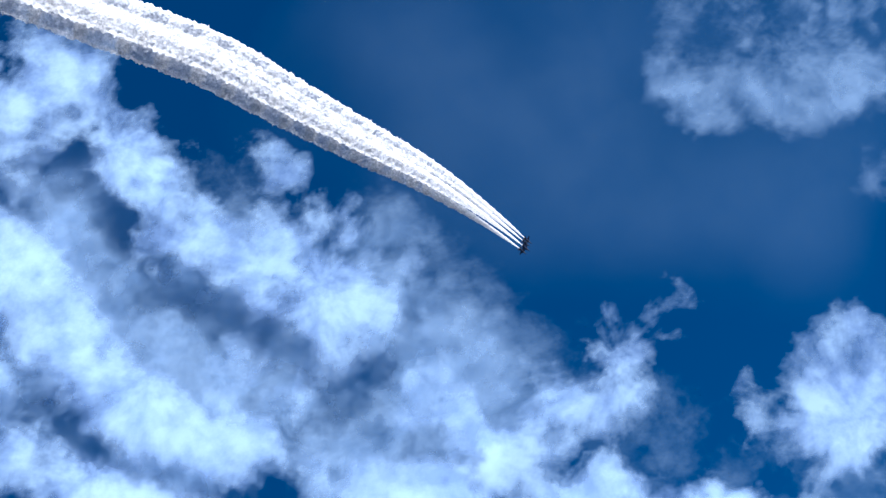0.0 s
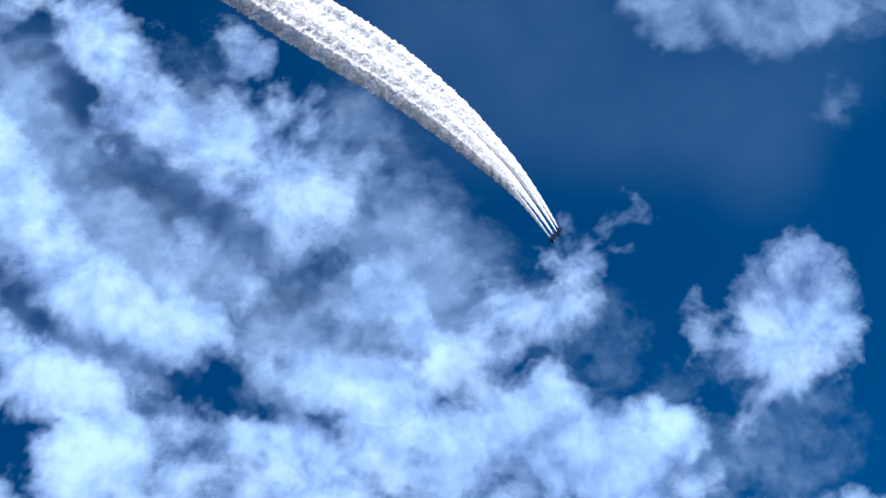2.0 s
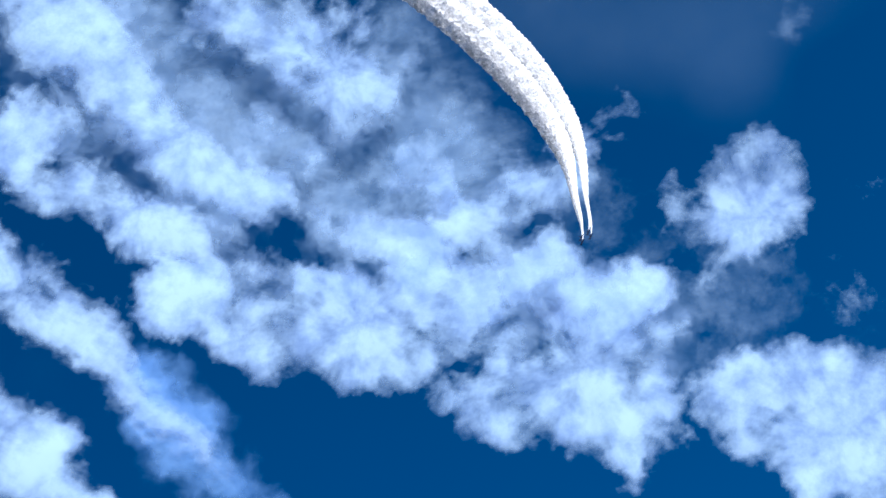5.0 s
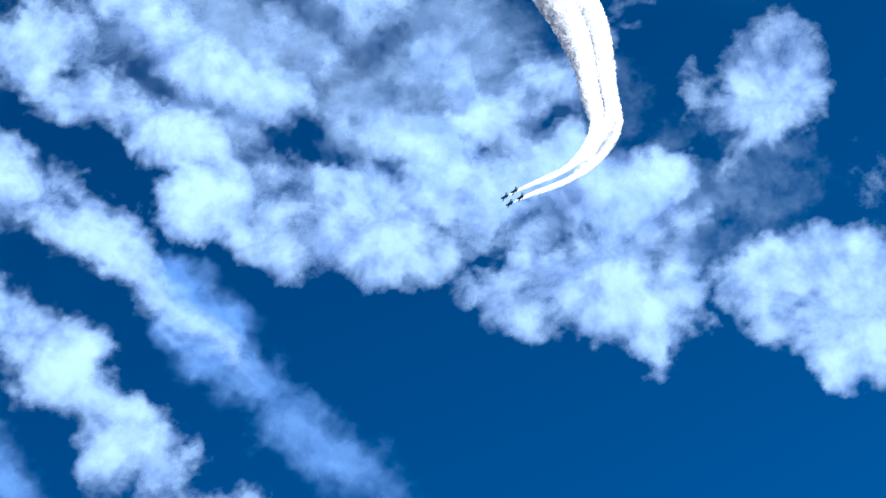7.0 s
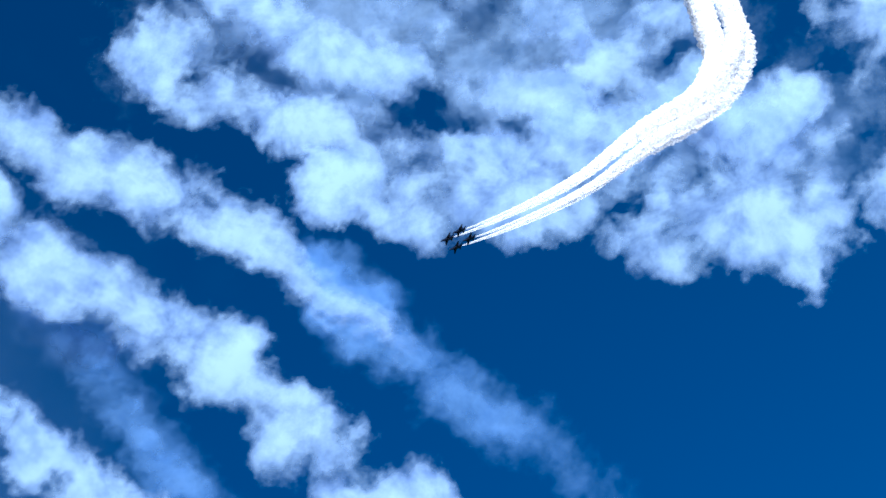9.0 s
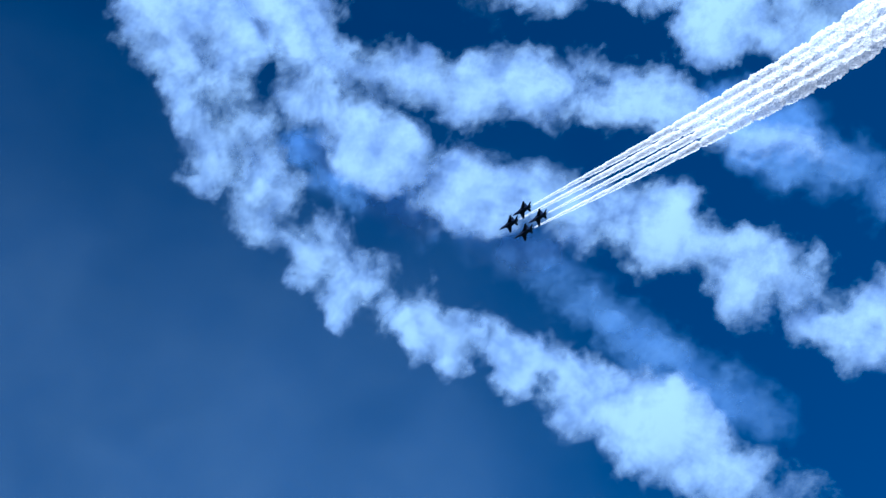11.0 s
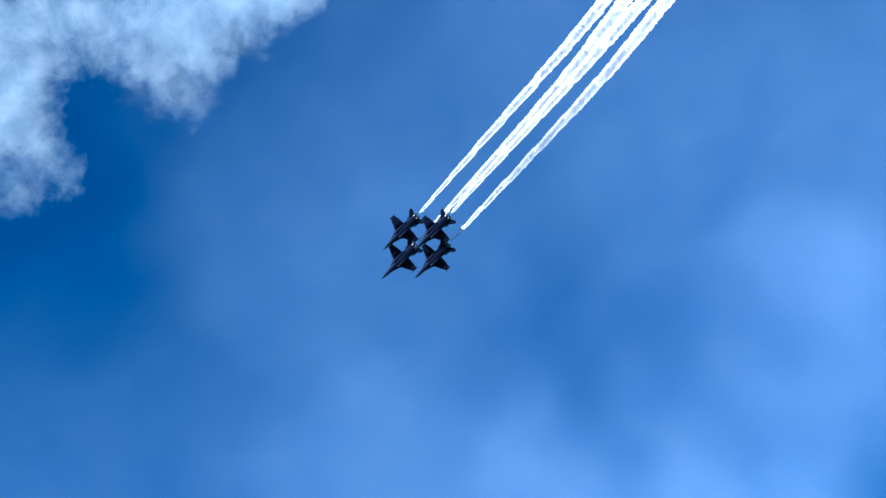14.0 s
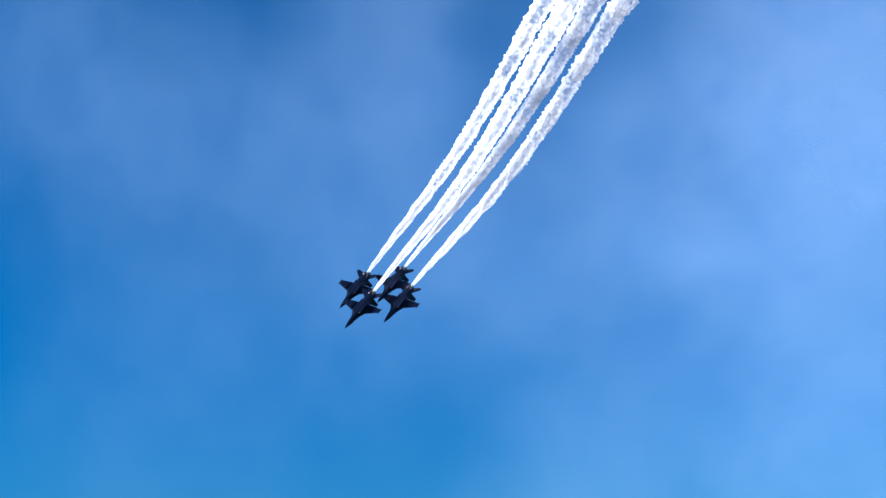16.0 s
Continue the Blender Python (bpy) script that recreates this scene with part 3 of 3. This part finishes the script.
def make_jet():
    jet = new("fighter_jet")
    tagged(jet, "dark navy twin-tailed fighter jet trailing white smoke", "jet", "jets in diamond formation")
    body = part("fuselage", loft([(8.6, 0.05, 0.05, -0.25), (8.0, 0.22, 0.20, -0.22), (7.0, 0.42, 0.42, -0.15), (5.6, 0.60, 0.66, -0.02), (4.0, 0.72, 0.82, 0.05),
                                  (2.4, 0.95, 0.85, 0.0), (0.8, 1.25, 0.82, -0.05), (-1.5, 1.40, 0.80, -0.05), (-4.0, 1.35, 0.70, 0.0), (-6.2, 1.15, 0.60, 0.05), (-7.2, 0.95, 0.45, 0.08)], 20, 2.6), NAVY, jet)
    part("canopy", loft([(6.3, 0.06, 0.05, 0.42), (5.8, 0.28, 0.30, 0.52), (4.9, 0.38, 0.52, 0.62), (3.9, 0.38, 0.52, 0.68), (2.9, 0.28, 0.36, 0.72), (2.0, 0.10, 0.10, 0.75)], 14), GLASS, jet, "dark tinted canopy glass")
    part("spine", loft([(2.4, 0.15, 0.1, 0.78), (1.2, 0.40, 0.26, 0.76), (-2.0, 0.45, 0.24, 0.72), (-5.2, 0.25, 0.12, 0.6)], 12), NAVY, jet)
    part("nose_probe", loft([(9.1, 0.015, 0.015, -0.27), (8.55, 0.03, 0.03, -0.26)], 8), NAVY, jet)
    for s in (1, -1):
        part("leading_edge_extension", plate([(s * 0.45, 5.3), (s * 0.95, 3.6), (s * 1.45, 2.0), (s * 2.0, 0.9), (s * 1.2, -0.5), (s * 0.5, 2.0)], 0.16, pose(0, 0, 0.28)), NAVY, jet)
        wing = part("wing", plate([(s * 1.1, 1.6), (s * 2.0, 1.0), (s * 5.65, -0.75), (s * 5.7, -2.35), (s * 3.4, -2.75), (s * 1.1, -2.95)], 0.24, pose(0, 0, 0.25, 0, s * 2.5, 0)), NAVY, jet)
        part("wing_tip_rail", loft([(0.1, 0.03, 0.03, 0.0), (-0.2, 0.08, 0.08, 0.0), (-2.6, 0.08, 0.08, 0.0), (-2.8, 0.03, 0.03, 0.0)], 8), NAVY, wing).location = (s * 5.72, -0.2, 0.0)
        part("tailplane", plate([(s * 1.0, -5.1), (s * 1.5, -5.2), (s * 3.35, -7.3), (s * 3.3, -8.2), (s * 2.4, -8.15), (s * 1.0, -7.4)], 0.14, pose(0, 0, -0.05, 0, s * 2, 0)), NAVY, jet)
        part("tail_fin", plate([(0.0, -3.0), (0.5, -3.7), (2.9, -5.6), (2.9, -6.7), (1.2, -6.2), (0.0, -6.0)], 0.16, pose(s * 1.05, 0, 0.45) @ pose(0, 0, 0, 0, -90 + s * 20, 0)), NAVY, jet)
        part("air_intake", loft([(2.0, 0.36, 0.46, -0.28), (1.4, 0.46, 0.52, -0.28), (-1.0, 0.5, 0.5, -0.25), (-3.5, 0.4, 0.35, -0.2)], 14, 3.2), NAVY, jet).location = (s * 1.05, 0, -0.1)
        # solid plug: the shade inside the hollow mouth is put into its black
        part("intake_mouth", loft([(2.03, 0.28, 0.38, -0.28), (1.95, 0.30, 0.40, -0.28)], 14, 3.2), INTAKE_SHADE, jet, "black plug for the shaded hollow of the air intake").location = (s * 1.05, 0, -0.1)
        part("exhaust_nozzle", loft([(-6.6, 0.52, 0.52, 0.05), (-7.4, 0.52, 0.52, 0.05), (-8.1, 0.42, 0.42, 0.05), (-8.12, 0.34, 0.34, 0.05), (-7.6, 0.30, 0.30, 0.05)], 16), STEEL, jet, "scorched steel exhaust nozzle").location = (s * 0.55, 0, 0)
        part("pylon", loft([(0.6, 0.05, 0.12, -0.1), (-0.6, 0.07, 0.16, -0.1), (-1.9, 0.05, 0.12, -0.1)], 8), NAVY, wing).location = (s * 3.0, 0, -0.1)
    return jet


# ---- flight ----
CLIMB = [
    (-9, 374, 261, 2412), (-8, 477, 321, 2333), (-7, 578, 378, 2259), (-6, 675, 432, 2191),
    (-5, 763, 485, 2119), (-4, 832, 542, 2043), (-3, 890, 590, 1958), (-2, 933, 626, 1868),
    (-1, 955, 656, 1773),
]
DIVE = [
    (0, 963, 680, 1682), (1, 960, 700, 1591), (2, 944, 722, 1491), (3, 908, 726, 1397),
    (4, 855, 728, 1297), (5, 794, 725, 1189), (6, 698, 707, 1096), (7, 574, 670, 1020),
    (8, 449, 632, 934), (9, 306, 579, 858), (10, 161, 504, 786), (11, 19, 417, 703),
    (12, -120, 319, 606), (12.5, -173, 261, 541), (13, -217, 204, 471), (13.5, -247, 160, 401),
    (14, -286, 112, 334), (14.5, -322, 66, 267), (15, -348, 21, 207), (15.5, -365, -15, 154),
    (16, -375, -46, 118),
]
NOSE = [(13, -0.72, -0.52, -0.48), (14.2, -0.55, -0.55, -0.63), (15, 0.09, -0.56, -0.83), (16, 0.45, -0.42, -0.79)]
UPRIGHT = [(-9, -0.87, -0.49, -0.22), (0, -0.87, -0.49, -0.22), (2, -0.75, -0.65, 0.07), (4, -0.63, -0.58, 0.53), (6.5, -0.60, -0.38, 0.70), (8, -0.43, -0.30, 0.86), (10.3, -0.36, -0.25, 0.89), (11, -0.37, -0.30, 0.88), (13, -0.38, -0.26, 0.89), (14.2, -0.71, 0.24, 0.45), (15, -0.98, 0.08, -0.17), (16, -0.87, 0.01, -0.50)]
# places in the diamond, early and late in the dive: right, ahead, above, in metres
DIAMOND = [((0.7, 7.4, 4.8), (-1.0, 7.5, -1.2)), ((-6.9, -0.1, 0.9), (-7.0, 0.2, -0.5)), ((7.6, -0.2, -0.3), (6.9, -0.7, 0.9)), ((-1.3, -7.2, -5.4), (1.2, -7.2, 0.8))]
FLIGHT = np.array(CLIMB + DIVE, float)


def along(t):
    """The middle of the formation at t, by a smooth curve through the flight."""
    times, places, last = FLIGHT[:, 0], FLIGHT[:, 1:], len(FLIGHT) - 1
    i = int(min(max(np.searchsorted(times, t, side="right") - 1, 0), last - 1))
    gap = times[i + 1] - times[i]
    u = (t - times[i]) / gap
    way = [(places[min(k + 1, last)] - places[max(k - 1, 0)]) / (times[min(k + 1, last)] - times[max(k - 1, 0)]) * gap for k in (i, i + 1)]
    u2, u3 = u * u, u * u * u
    return Vector((2 * u3 - 3 * u2 + 1) * places[i] + (u3 - 2 * u2 + u) * way[0] + (3 * u2 - 2 * u3) * places[i + 1] + (u3 - u2) * way[1])


def track(t):
    """The way the air path runs at t."""
    t = min(t, 15.95)
    return (along(t + 0.05) - along(t - 0.05)).normalized()


def axes(ahead, t):
    ut = np.array(UPRIGHT)
    up = Vector([np.interp(t, ut[:, 0], ut[:, k]) for k in (1, 2, 3)])
    right = ahead.cross(up).normalized()
    return Matrix((right, ahead, right.cross(ahead))).transposed().to_4x4()


def heading(t):
    """The jets point along their track, and late in the dive their noses lift off it."""
    nt = np.array(NOSE)
    nose = Vector([np.interp(t, nt[:, 0], nt[:, k]) for k in (1, 2, 3)]).normalized()
    share = min(max(t - 12.0, 0.0), 1.0)
    return axes(track(t).lerp(nose, share).normalized(), t)


def drawn_off(place, t):
    """The whole sky of smoke and jets lies nearer at first, and draws off along one line shortly after three seconds."""
    near = 1 / float(np.interp(t, (0, 3.2, 3.5, 3.62, 3.8), (1.24, 1.24, 1.13, 1.04, 1.0)))
    line = Vector((0.426, 0.329, 0.843)).lerp(Vector((0.425, 0.412, 0.806)), min(t / 3.2, 1.0)).normalized()
    return EYE + place - line * (place.dot(line) * (1 - near))


def in_diamond(t, slot, spread=1.0, behind=0.0):
    """The pose of one jet's own line of flight at t."""
    turn = heading(t)
    late = min(max((t - 12.8) / 1.6, 0.0), 1.0)
    place = Vector(slot[0]).lerp(Vector(slot[1]), late)
    middle = along(t) + turn.to_3x3() @ (place * spread + Vector((0, behind, 0)))
    return Matrix.Translation(middle) @ (axes(track(t), t) if behind else turn)


def seen_at(m, t):
    out = m.copy()
    out.translation = drawn_off(m.translation, t)
    return out


lead = make_jet()
JETS = [lead] + [copy_thing(lead, Matrix()) for _ in DIAMOND[1:]]

# ---- fresh smoke behind the jets ----
LAGS = [0.02, 0.07, 0.13, 0.22, 0.32, 0.43, 0.55, 0.68, 0.82, 0.97, 1.13, 1.3, 1.5, 1.72, 1.96, 2.22, 2.5, 2.8, 3.1, 3.42, 3.75, 4.1, 4.5, 4.9, 5.3, 5.75, 6.2, 6.7, 7.2, 7.7, 8.2]


def smoke_radius(lag):
    return float(np.interp(lag, (0.0, 0.05, 0.2, 0.4, 0.8, 1.2, 2.0, 3.0, 5.0, 9.0), (0.35, 0.55, 1.05, 1.55, 2.6, 4.0, 7.0, 9.8, 13.0, 16.0)))


def smoke_piece(name, parent, lag, ahead_lag, behind_lag, seed):
    """One rigid length of fresh smoke: a lumpy tube that widens backwards, with rounded ends."""
    fast = 205.0 if lag < 0.8 else 175.0 if lag < 1.6 else 155.0
    y0, y1 = (lag - ahead_lag) * fast * 0.56 + 0.3, -(behind_lag - lag) * fast * 0.56 - 0.3
    r = smoke_radius(lag)
    around = 32 if r < 3 else 52
    rows = max(8, int((y0 - y1) / max(0.11 * r, 0.2)))
    rows = min(rows, 90)
    j, i = np.meshgrid(np.arange(around), np.arange(rows + 1))
    f = i / rows
    y = y0 + (y1 - y0) * f
    lag_here = np.clip(lag - y / 150.0, 0.01, 9)
    rad = np.interp(lag_here, (0.0, 0.05, 0.2, 0.4, 0.8, 1.2, 2.0, 3.0, 5.0, 9.0), (0.35, 0.55, 1.05, 1.55, 2.6, 4.0, 7.0, 9.8, 13.0, 16.0))
    ang = 2 * np.pi * j / around
    cx, cz = np.cos(ang), np.sin(ang)
    lump = np.array([noise.fractal(Vector((a, b, c)) * 1.0, 0.7, 2.1, 4) for a, b, c in zip((cx * 3.4).ravel(), (y / r * 2.5 + seed * 9.1).ravel(), (cz * 3.4 + seed).ravel())]).reshape(y.shape)
    cap = np.sqrt(np.clip(np.minimum(f, 1 - f) * 6, 0, 1))
    rad = rad * (0.96 + 0.34 * lump) * cap
    verts = np.stack([cx * rad, y, cz * rad], 2).reshape(-1, 3)
    faces = [(a * around + b, a * around + (b + 1) % around, (a + 1) * around + (b + 1) % around, (a + 1) * around + b) for a in range(rows) for b in range(around)]
    return mesh_object(name, verts, faces, SMOKE_FRESH, parent)


TRAILS = []
for number, slot in enumerate(DIAMOND):
    trail = tagged(new("smoke_trail"), "dense fresh white smoke trail streaming behind a jet", "smoke trail", "fresh smoke trails")
    for k, lag in enumerate(LAGS):
        before = LAGS[k - 1] if k else 0.0
        after = LAGS[k + 1] if k + 1 < len(LAGS) else lag + 0.5
        TRAILS.append((smoke_piece("smoke_length", trail, lag, before, after, number * 31 + k), slot, lag))


def motions():
    times = [0.5 * k for k in range(33)] + [3.2, 3.6, 3.8]
    times.sort()
    for ob, place, turn in DRIFTING:
        walk(ob, [(t, Matrix.Translation(drawn_off(place, t)) @ turn) for t in (0.0, 0.8, 1.6, 2.4, 3.2, 3.4, 3.5, 3.6, 3.8, 16.0)])
    for jet, slot in zip(JETS, DIAMOND):
        walk(jet, [(t, seen_at(in_diamond(t, slot), t)) for t in times])
    for piece, slot, lag in TRAILS:
        spread = 1 + 0.56 * min(lag, 4.5)
        walk(piece, [(t, seen_at(in_diamond(t - lag, slot, spread, -8.0), t)) for t in times])


motions()
